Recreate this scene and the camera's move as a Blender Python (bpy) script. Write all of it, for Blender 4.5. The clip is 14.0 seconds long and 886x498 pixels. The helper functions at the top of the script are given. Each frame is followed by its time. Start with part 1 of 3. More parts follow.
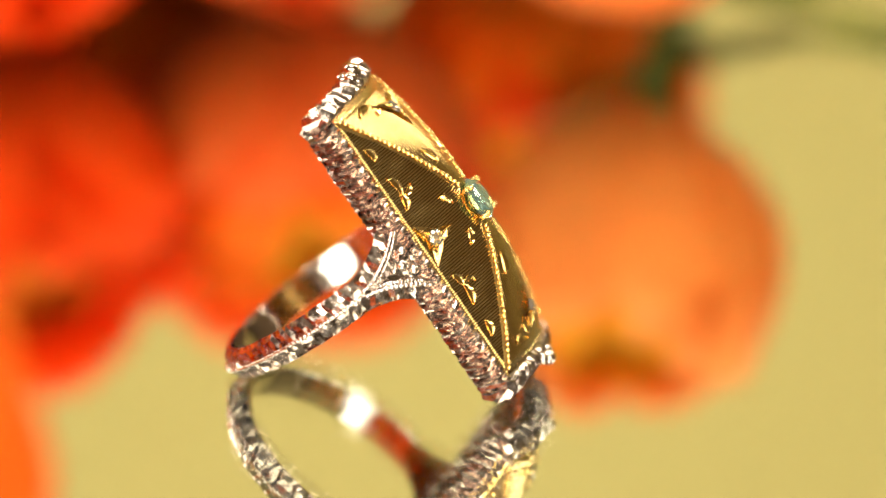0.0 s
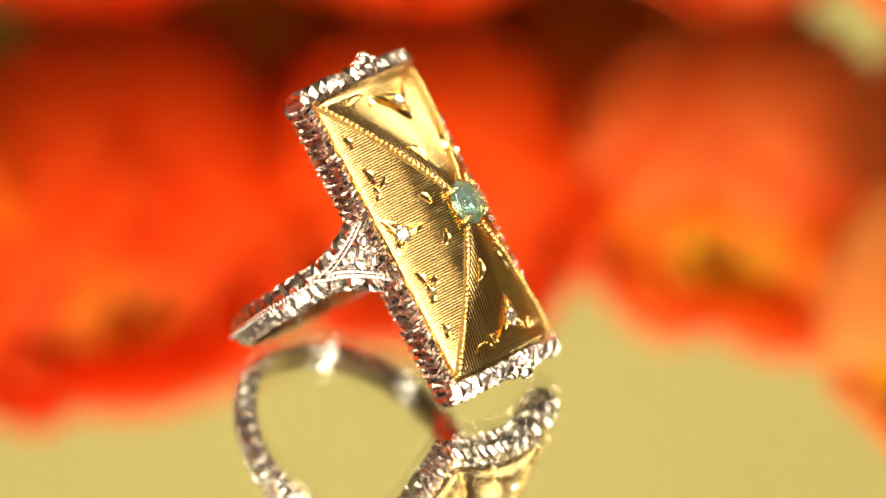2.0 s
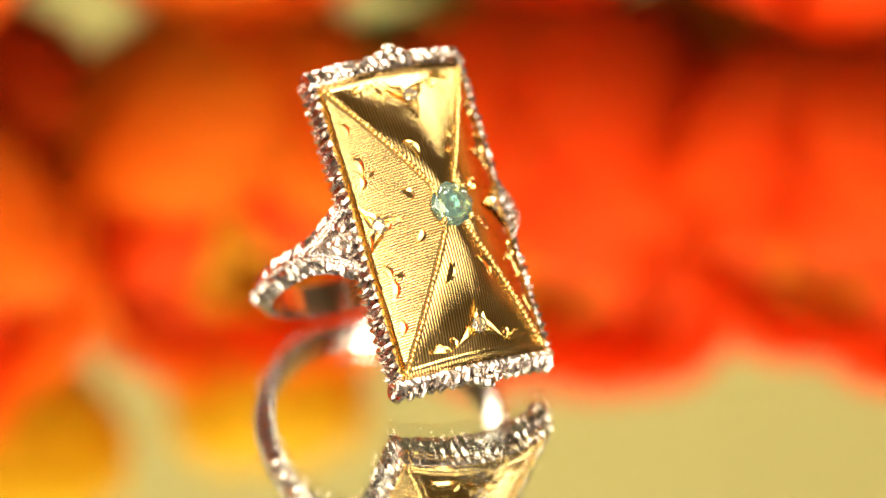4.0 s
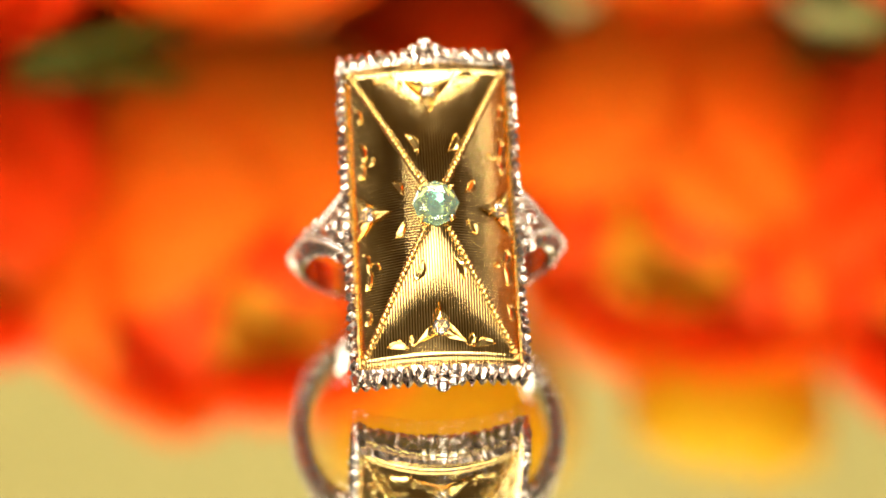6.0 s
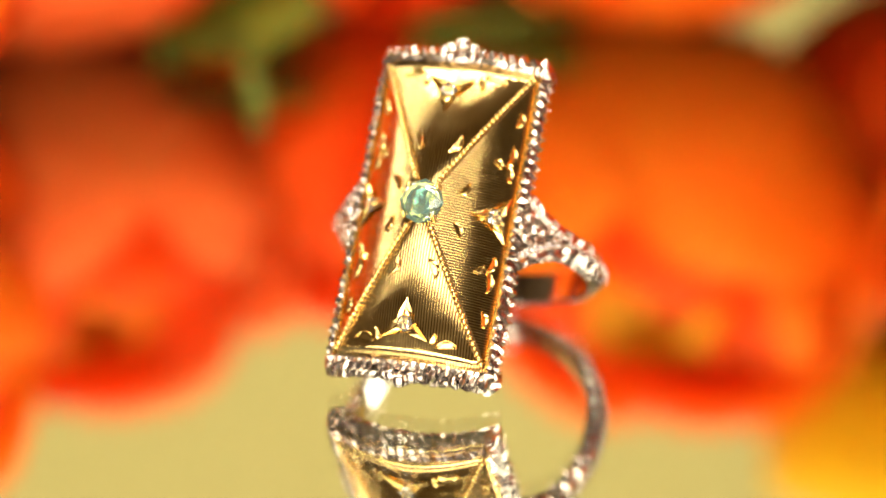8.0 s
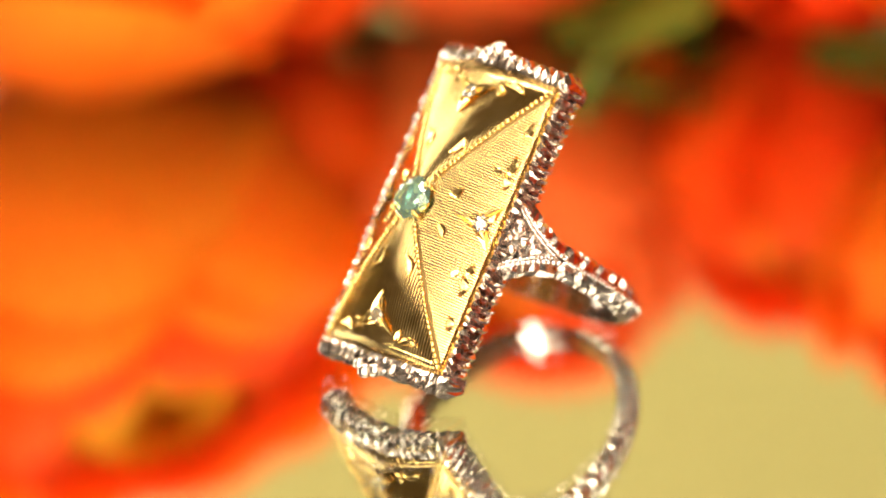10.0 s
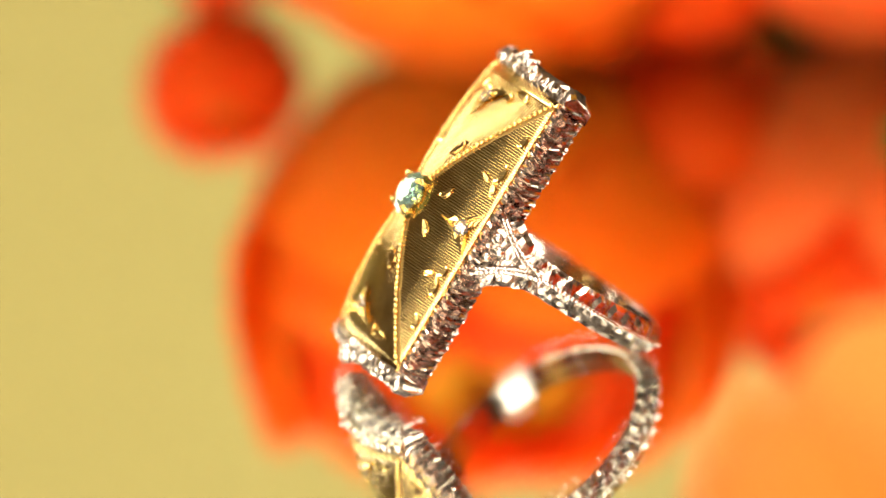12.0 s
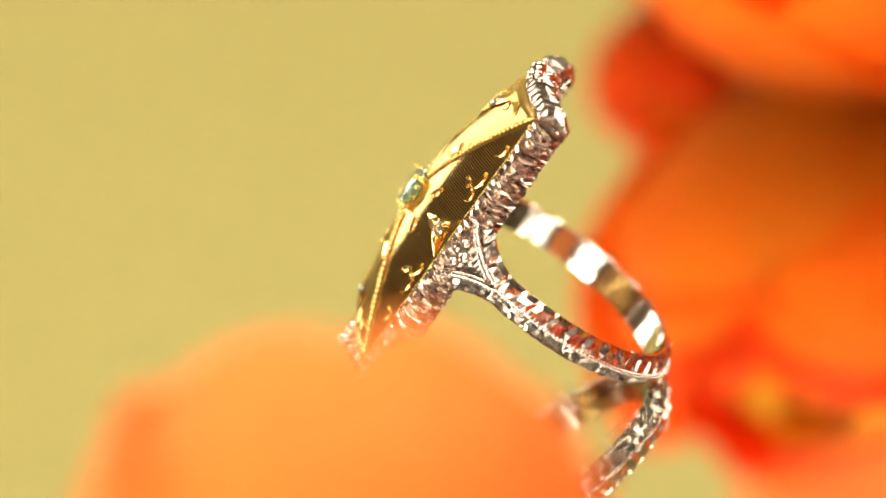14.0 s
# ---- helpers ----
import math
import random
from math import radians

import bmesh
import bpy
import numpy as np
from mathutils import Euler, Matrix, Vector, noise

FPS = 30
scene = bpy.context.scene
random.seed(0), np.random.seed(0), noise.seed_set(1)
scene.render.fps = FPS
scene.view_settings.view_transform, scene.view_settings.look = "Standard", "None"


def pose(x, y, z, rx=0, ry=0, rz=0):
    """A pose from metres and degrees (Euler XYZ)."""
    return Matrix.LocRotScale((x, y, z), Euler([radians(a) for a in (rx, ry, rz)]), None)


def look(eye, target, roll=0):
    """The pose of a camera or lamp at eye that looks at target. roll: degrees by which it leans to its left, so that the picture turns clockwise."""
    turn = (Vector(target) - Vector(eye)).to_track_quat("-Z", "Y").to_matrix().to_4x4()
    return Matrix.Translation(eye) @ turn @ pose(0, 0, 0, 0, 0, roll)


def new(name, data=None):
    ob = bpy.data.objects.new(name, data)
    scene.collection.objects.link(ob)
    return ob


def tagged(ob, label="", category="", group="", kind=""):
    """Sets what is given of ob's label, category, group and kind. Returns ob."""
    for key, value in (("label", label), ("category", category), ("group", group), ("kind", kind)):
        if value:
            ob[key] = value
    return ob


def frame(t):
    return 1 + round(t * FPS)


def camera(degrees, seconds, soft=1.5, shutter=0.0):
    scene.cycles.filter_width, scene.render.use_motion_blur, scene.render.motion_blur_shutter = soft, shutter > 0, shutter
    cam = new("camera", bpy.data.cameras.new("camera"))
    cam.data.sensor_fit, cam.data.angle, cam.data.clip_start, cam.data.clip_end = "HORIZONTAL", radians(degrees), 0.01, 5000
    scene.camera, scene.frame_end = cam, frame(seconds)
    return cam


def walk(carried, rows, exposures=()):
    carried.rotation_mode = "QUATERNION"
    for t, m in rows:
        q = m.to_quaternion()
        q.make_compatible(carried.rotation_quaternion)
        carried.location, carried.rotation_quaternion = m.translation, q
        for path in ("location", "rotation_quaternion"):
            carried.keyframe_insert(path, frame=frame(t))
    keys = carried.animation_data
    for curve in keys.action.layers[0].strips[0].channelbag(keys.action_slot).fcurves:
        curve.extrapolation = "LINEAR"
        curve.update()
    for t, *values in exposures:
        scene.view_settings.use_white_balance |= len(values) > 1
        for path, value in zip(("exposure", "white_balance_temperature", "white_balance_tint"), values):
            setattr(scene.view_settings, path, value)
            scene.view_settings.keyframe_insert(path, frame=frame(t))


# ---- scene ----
cam = camera(12.5, 14.0, soft=1.5)
cam.data.dof.use_dof = True
cam.data.dof.focus_distance = 0.306
cam.data.dof.aperture_fstop = 12.0
# the camera stands 31 cm from the table's axis, 19.3 degrees above the level
AXIS_HEIGHT, REACH, ELEVATION = 0.0112, 0.3117, 19.30
EYE = pose(0, -REACH * math.cos(radians(ELEVATION)), AXIS_HEIGHT + REACH * math.sin(radians(ELEVATION)), 90 - ELEVATION, 0, 0)
EYE = EYE @ pose(0, 0, 0, 0, 0.063, 0) @ pose(0, 0, 0, -0.235, 0, 0) @ pose(0, 0, 0, 0, 0, -0.66)
walk(cam, [(0.0, EYE), (14.0, EYE)], exposures=[(0.0, 0.0), (14.0, 0.0)])

# the mirror table turns steadily about the vertical through the origin
TURN = -12.30          # degrees a second
ZERO = 6.5               # seconds at which the table stands at zero

# ---- light: a small photo set with soft boxes at both sides ----
world = bpy.data.worlds.new("studio")
scene.world = world
world.use_nodes = True
world.node_tree.nodes["Background"].inputs[0].default_value = (1.0, 0.90, 0.78, 1)
world.node_tree.nodes["Background"].inputs[1].default_value = 0.06


def softbox(name, azimuth, elevation, distance, width, height, watts, colour):
    """Azimuth is counted from the camera's side of the table, to the right."""
    a, e = radians(azimuth), radians(elevation)
    at = Vector((math.sin(a) * math.cos(e), -math.cos(a) * math.cos(e), math.sin(e))) * distance
    lamp = bpy.data.lights.new(name, "AREA")
    lamp.shape, lamp.size, lamp.size_y, lamp.energy, lamp.color = "RECTANGLE", width, height, watts, colour
    ob = new(name, lamp)
    ob.matrix_world = look(at, (0, 0, 0.015))
    return ob


WARM = (1.0, 0.92, 0.745)
softbox("softbox_overhead", 90, 79, 0.60, 0.13, 0.13, 2.1, WARM)
softbox("softbox_overhead", -90, 79, 0.60, 0.13, 0.13, 2.35, WARM)
softbox("softbox_rear", 125, 37, 0.55, 0.17, 0.17, 1.05, WARM)
softbox("softbox_rear", -129, 24, 0.55, 0.22, 0.28, 1.7, WARM)
softbox("softbox_front", -7, 37, 0.62, 0.98, 0.21, 3.7, WARM)
# added fill from low in front, brightens the blooms' undersides; no known source
softbox("fill_low", -8, 3, 0.60, 0.80, 0.07, 4.0, WARM)
softbox("softbox_backdrop", 180, 75, 0.75, 0.6, 0.25, 0.78, WARM)


# ---- materials ----
def material(name, base, rough=0.5, metal=0.0, **more):
    m = bpy.data.materials.new(name)
    m.use_nodes = True
    b = m.node_tree.nodes["Principled BSDF"]
    b.inputs["Base Color"].default_value = (*base, 1)
    b.inputs["Roughness"].default_value = rough
    b.inputs["Metallic"].default_value = metal
    for key, value in more.items():
        b.inputs[key.replace("_", " ")].default_value = value
    return m


def nodes_of(m):
    return m.node_tree.nodes, m.node_tree.links, m.node_tree.nodes["Principled BSDF"]


def add(m, kind, **values):
    n = m.node_tree.nodes.new(kind)
    for key, value in values.items():
        n.inputs[key.replace("_", " ")].default_value = value
    return n


def mix(m, fac, a, b):
    n = m.node_tree.nodes.new("ShaderNodeMix")
    n.data_type = "RGBA"
    for slot, value in ((0, fac), (6, a), (7, b)):
        if isinstance(value, bpy.types.NodeSocket):
            m.node_tree.links.new(value, n.inputs[slot])
        elif slot:
            n.inputs[slot].default_value = (*value, 1)
        else:
            n.inputs[slot].default_value = value
    return n.outputs[2]


def ramp(m, source, lo, hi, to_lo=0.0, to_hi=1.0):
    n = m.node_tree.nodes.new("ShaderNodeMapRange")
    m.node_tree.links.new(source, n.inputs[0])
    for slot, value in zip((1, 2, 3, 4), (lo, hi, to_lo, to_hi)):
        n.inputs[slot].default_value = value
    return n.outputs[0]


def noise_of(m, scale, detail=3.0, coord="Object", stretch=None):
    c = m.node_tree.nodes.new("ShaderNodeTexCoord")
    n = add(m, "ShaderNodeTexNoise", Scale=scale, Detail=detail)
    out = c.outputs[coord]
    if stretch:
        mp = add(m, "ShaderNodeMapping", Scale=stretch)
        m.node_tree.links.new(out, mp.inputs[0])
        out = mp.outputs[0]
    m.node_tree.links.new(out, n.inputs["Vector"])
    return n.outputs["Fac"]


def bump(m, height, strength, distance, under=None):
    n = add(m, "ShaderNodeBump", Strength=strength, Distance=distance)
    m.node_tree.links.new(height, n.inputs["Height"])
    if under:
        m.node_tree.links.new(under, n.inputs["Normal"])
    m.node_tree.links.new(n.outputs[0], m.node_tree.nodes["Principled BSDF"].inputs["Normal"])
    return n.outputs[0]


def engraved_gold():
    """Yellow gold cut with fine parallel lines: u of the UV map runs across the lines, in metres."""
    m = material("line_engraved_gold", (0.93, 0.64, 0.21), 0.22, 1.0, Anisotropic=0.82)
    nodes, links, b = nodes_of(m)
    tangent = nodes.new("ShaderNodeTangent")
    tangent.direction_type = "UV_MAP"
    tangent.uv_map = "lines"
    links.new(tangent.outputs[0], b.inputs["Tangent"])
    uv = nodes.new("ShaderNodeUVMap")
    uv.uv_map = "lines"
    split = nodes.new("ShaderNodeSeparateXYZ")
    links.new(uv.outputs[0], split.inputs[0])
    wobble = noise_of(m, 900, 2)
    k = nodes.new("ShaderNodeMath")
    k.operation = "MULTIPLY_ADD"
    links.new(wobble, k.inputs[0])
    k.inputs[1].default_value = 0.00003
    links.new(split.outputs[0], k.inputs[2])
    s = nodes.new("ShaderNodeMath")
    s.operation = "MULTIPLY"
    links.new(k.outputs[0], s.inputs[0])
    s.inputs[1].default_value = 2 * math.pi / 0.00021
    wave = nodes.new("ShaderNodeMath")
    wave.operation = "SINE"
    links.new(s.outputs[0], wave.inputs[0])
    worn = noise_of(m, 420, 4)
    first = bump(m, worn, 0.16, 0.00008)
    bump(m, wave.outputs[0], 0.50, 0.000018, first)
    links.new(ramp(m, noise_of(m, 700, 4), 0.35, 0.7, 0.13, 0.21), b.inputs["Roughness"])
    # shade inside each groove is put into the base colour along the wave
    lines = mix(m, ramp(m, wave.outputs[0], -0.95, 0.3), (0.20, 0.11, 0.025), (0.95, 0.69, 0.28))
    streak = noise_of(m, 1.0, 3, "UV", (7000, 350, 1))
    links.new(mix(m, ramp(m, streak, 0.52, 0.72, 0.0, 0.40), lines, (0.30, 0.17, 0.04)), b.inputs["Base Color"])
    return m


def bright_gold():
    m = material("bright_cut_gold", (0.95, 0.68, 0.25), 0.14, 1.0)
    bump(m, noise_of(m, 1500, 3), 0.25, 0.00006)
    return m


def white_gold():
    """Bright-cut white gold, mottled at random between brown and pale."""
    m = material("engraved_white_gold", (0.80, 0.74, 0.70), 0.2, 1.0)
    nodes, links, b = nodes_of(m)
    mottle = noise_of(m, 2600, 3)
    links.new(mix(m, ramp(m, mottle, 0.36, 0.52), (0.32, 0.25, 0.205), (0.68, 0.58, 0.51)), b.inputs["Base Color"])
    links.new(ramp(m, noise_of(m, 1600, 3), 0.3, 0.7, 0.13, 0.26), b.inputs["Roughness"])
    bump(m, noise_of(m, 2400, 2), 0.10, 0.00004)
    return m


def polished_white_gold():
    m = material("polished_white_gold", (0.72, 0.645, 0.58), 0.10, 1.0)
    bump(m, noise_of(m, 600, 3), 0.35, 0.00016)
    return m


def mirror_silver():
    m = material("mirror", (0.90, 0.90, 0.88), 0.0, 1.0)
    nodes, links, b = nodes_of(m)
    links.new(ramp(m, noise_of(m, 60, 5), 0.45, 0.9, 0.0, 0.035), b.inputs["Roughness"])
    return m


def petal_material(name, deep, light, edge):
    """u runs across a petal, v from its base to its rim."""
    m = material(name, light, 0.6, 0.0, Specular_IOR_Level=0.12)
    nodes, links, b = nodes_of(m)
    uv = nodes.new("ShaderNodeUVMap")
    uv.uv_map = "petal"
    split = nodes.new("ShaderNodeSeparateXYZ")
    links.new(uv.outputs[0], split.inputs[0])
    info = nodes.new("ShaderNodeObjectInfo")
    veins = noise_of(m, 1.0, 4, "UV", (26, 2.2, 1))
    body = mix(m, ramp(m, split.outputs[1], 0.25, 0.85), deep, light)
    body = mix(m, ramp(m, split.outputs[1], 0.84, 1.0, 0.0, 0.6), body, edge)
    body = mix(m, ramp(m, veins, 0.42, 0.72, 0.0, 0.4), body, deep)
    body = mix(m, ramp(m, info.outputs["Random"], 0.0, 1.0, 0.0, 0.32), body, edge)
    links.new(body, b.inputs["Base Color"])
    bump(m, veins, 0.3, 0.0006)
    through_light = nodes.new("ShaderNodeBsdfTranslucent")
    links.new(body, through_light.inputs[0])
    blend = nodes.new("ShaderNodeMixShader")
    blend.inputs[0].default_value = 0.55
    links.new(b.outputs[0], blend.inputs[1])
    links.new(through_light.outputs[0], blend.inputs[2])
    links.new(blend.outputs[0], nodes["Material Output"].inputs[0])
    return m


def leaf_material(name, dark, light):
    m = material(name, light, 0.65, Specular_IOR_Level=0.25)
    nodes, links, b = nodes_of(m)
    links.new(mix(m, ramp(m, noise_of(m, 160, 4), 0.35, 0.65), dark, light), b.inputs["Base Color"])
    bump(m, noise_of(m, 600, 3), 0.3, 0.0004)
    return m


def paper():
    m = material("olive_yellow_paper", (0.55, 0.45, 0.11), 0.85)
    nodes, links, b = nodes_of(m)
    links.new(mix(m, ramp(m, noise_of(m, 3.0, 3), 0.3, 0.7), (0.46, 0.385, 0.135), (0.50, 0.42, 0.15)), b.inputs["Base Color"])
    bump(m, noise_of(m, 900, 3), 0.2, 0.0004)
    return m


GOLD, BRIGHT, WHITE, SMOOTH = engraved_gold(), bright_gold(), white_gold(), polished_white_gold()
MIRROR, PAPER = mirror_silver(), paper()
DARK_GOLD = material("dark_gold", (0.26, 0.16, 0.05), 0.45, 1.0)
bump(DARK_GOLD, noise_of(DARK_GOLD, 2500, 3), 0.4, 0.00008)
GLASS = material("mirror_glass", (0.97, 0.99, 0.97), 0.0, 0.0, IOR=1.5, Transmission_Weight=1.0)
RED = petal_material("red_orange_petal", (0.90, 0.030, 0.002), (0.95, 0.070, 0.003), (0.98, 0.18, 0.010))
ORANGE = petal_material("orange_petal", (0.96, 0.105, 0.003), (0.98, 0.19, 0.005), (1.0, 0.38, 0.022))
PEACH = petal_material("peach_petal", (0.92, 0.10, 0.015), (0.95, 0.19, 0.030), (0.98, 0.32, 0.075))
YELLOW = petal_material("yellow_petal", (0.95, 0.30, 0.006), (0.96, 0.42, 0.010), (0.96, 0.55, 0.03))
APRICOT = petal_material("apricot_petal", (0.96, 0.21, 0.014), (0.98, 0.37, 0.070), (1.0, 0.50, 0.14))
LEMON = petal_material("lemon_petal", (0.80, 0.44, 0.006), (0.92, 0.60, 0.012), (0.94, 0.68, 0.03))
LEAF = leaf_material("green_leaf", (0.055, 0.070, 0.004), (0.15, 0.16, 0.010))
STEM = leaf_material("green_stem", (0.10, 0.14, 0.02), (0.22, 0.26, 0.05))
DIAMOND = material("diamond", (1, 1, 1), 0.0, 0.0, IOR=2.4, Transmission_Weight=0.9)
GEM = material("green_gem", (0.56, 0.92, 0.83), 0.01, 0.0, IOR=1.75, Transmission_Weight=0.88)
WOOD = material("table_top", (0.42, 0.36, 0.28), 0.6)
WALL = material("studio_wall", (0.31, 0.225, 0.145), 0.9)
bump(WALL, noise_of(WALL, 60, 4), 0.2, 0.002)
bump(WOOD, noise_of(WOOD, 40, 4, "Object", (1, 12, 1)), 0.2, 0.001)


# ---- mesh helpers ----
def mesh_of(bm, name, mat, smooth=False):
    me = bpy.data.meshes.new(name)
    for f in bm.faces:
        f.smooth = smooth
    bm.to_mesh(me)
    bm.free()
    me.materials.append(mat)
    return me


def part(name, bm, mat, parent, label="", smooth=False):
    ob = new(name, mesh_of(bm, name, mat, smooth))
    ob.parent = parent
    if label:
        tagged(ob, label)
    return ob


def grid_mesh(bm, rows, closed=False):
    """Quads between rows of points; returns the faces' rows."""
    vs = [[bm.verts.new(p) for p in row] for row in rows]
    n = len(vs[0])
    for a, b in zip(vs, vs[1:]):
        for i in range(n if closed else n - 1):
            bm.faces.new((a[i], a[(i + 1) % n], b[(i + 1) % n], b[i]))
    return vs


def box(bm, x0, x1, y0, y1, z0, z1):
    m = Matrix.LocRotScale(((x0 + x1) / 2, (y0 + y1) / 2, (z0 + z1) / 2), None, (x1 - x0, y1 - y0, z1 - z0))
    bmesh.ops.create_cube(bm, size=1, matrix=m)


def ball(bm, at, radius, u=10, v=7):
    bmesh.ops.create_uvsphere(bm, u_segments=u, v_segments=v, radius=radius, matrix=Matrix.Translation(at))


def tube(bm, points, radius, sides=8, taper=None):
    rows = []
    pts = [Vector(p) for p in points]
    for i, p in enumerate(pts):
        d = (pts[min(i + 1, len(pts) - 1)] - pts[max(i - 1, 0)]).normalized()
        a = d.orthogonal().normalized() if i == 0 else (a - d * a.dot(d)).normalized()
        b = d.cross(a)
        r = radius * (taper[i] if taper else 1)
        rows.append([p + (a * math.cos(k * 2 * math.pi / sides) + b * math.sin(k * 2 * math.pi / sides)) * r for k in range(sides)])
    vs = grid_mesh(bm, rows, True)
    bm.faces.new(vs[0][::-1])
    bm.faces.new(vs[-1])


# ---- the set: table top, backdrop, room ----
def build_set():
    bm = bmesh.new()
    box(bm, -0.9, 0.9, -0.75, 0.62, -0.060, -0.030)
    bmesh.ops.bevel(bm, geom=bm.edges[:], offset=0.004, segments=2, affect="EDGES")
    tagged(new("table", mesh_of(bm, "table", WOOD)), "plain pale wooden table top under the mirror turntable", "table", kind="structure")
    # backdrop: a sheet that stands behind the table, bent forward at its foot
    bm = bmesh.new()
    rows = []
    profile = [(0.34, 0.0)] + [(0.50 - 0.10 * math.cos(a) * 0 + 0.10 * math.sin(a) - 0.06, 0.10 - 0.10 * math.cos(a)) for a in np.linspace(0, math.pi / 2, 9)] + [(0.54, z) for z in np.linspace(0.2, 0.95, 8)]
    for y, z in profile:
        rows.append([(x, y, z - 0.029) for x in np.linspace(-0.85, 0.85, 9)])
    grid_mesh(bm, rows)
    ob = new("backdrop", mesh_of(bm, "backdrop", PAPER, True))
    solid = ob.modifiers.new("thickness", "SOLIDIFY")
    solid.thickness, solid.offset = 0.001, 1
    tagged(ob, "plain olive yellow paper backdrop behind the table", "backdrop", kind="structure")
    for name, dims in (("floor", (-1.2, 1.2, -1.2, 1.2, -0.80, -0.75)), ("ceiling", (-1.2, 1.2, -1.2, 1.2, 1.05, 1.10)),
                       ("wall_north", (-1.2, 1.2, 1.2, 1.3, -0.75, 1.05)), ("wall_south", (-1.2, 1.2, -1.3, -1.2, -0.75, 1.05)),
                       ("wall_east", (1.2, 1.3, -1.2, 1.2, -0.75, 1.05)), ("wall_west", (-1.3, -1.2, -1.2, 1.2, -0.75, 1.05))):
        bm = bmesh.new()
        box(bm, *dims)
        tagged(new(name, mesh_of(bm, name, WALL)), "plain dim beige studio " + name.split("_")[0], name.split("_")[0], kind="structure")


build_set()


GLASS_TOP = -0.00035      # the ring touches the glass here


def turntable():
    top = new("turntable")
    for name, mat, label, z1, z0 in (("glass_sheet", GLASS, "clear glass sheet of the mirror", GLASS_TOP, GLASS_TOP - 0.0018),
                                     ("silver_backing", MIRROR, "bright silver backing under the glass", GLASS_TOP - 0.00183, GLASS_TOP - 0.0035)):
        bm = bmesh.new()
        bmesh.ops.create_cone(bm, cap_ends=True, segments=128, radius1=0.185, radius2=0.185, depth=z1 - z0, matrix=Matrix.Translation((0, 0, (z0 + z1) / 2)))
        sheet = part(name, bm, mat, top, label)
        sheet.visible_shadow = name != "glass_sheet"
    bm = bmesh.new()
    bmesh.ops.create_cone(bm, cap_ends=True, segments=96, radius1=0.135, radius2=0.135, depth=0.0245, matrix=Matrix.Translation((0, 0, -0.0168)))
    part("base", bm, WOOD, top, "low round base")
    return tagged(top, "round mirror turntable carrying a ring and flowers", "turntable")


TABLE = turntable()

# ---- the ring: u across the plate, v along it, w out of it; centimetres ----
CM = 0.01
A, B, RISE, BOW = 0.615, 1.185, 0.360, 0.155


def end_w(u):
    return BOW * (1 - min(1, (u / A) ** 2))


def plate_w(u, v):
    """Height of the gold plate: a cone from the centre over a rim with straight sides and bowed ends."""
    t = max(abs(u) / A, abs(v) / B, 1e-6)
    ue = max(-A, min(A, u / t))
    rim = end_w(ue) if abs(v) / B >= abs(u) / A else 0.0
    return RISE * (1 - t ** 1.6) + rim * t


def on_plate(u, v, lift=0.0):
    return Vector((u, v, plate_w(u, v) + lift)) * CM


def plate_frame(u, v, turn=0.0, lift=0.0):
    """A pose on the plate, z outwards, y along the plate turned by some degrees."""
    e = 0.004
    du = on_plate(u + e, v) - on_plate(u - e, v)
    dv = on_plate(u, v + e) - on_plate(u, v - e)
    n = du.cross(dv).normalized()
    x = (du - n * du.dot(n)).normalized()
    m = Matrix((x, n.cross(x), n)).transposed().to_4x4()
    return Matrix.Translation(on_plate(u, v, lift)) @ m @ pose(0, 0, 0, 0, 0, turn)


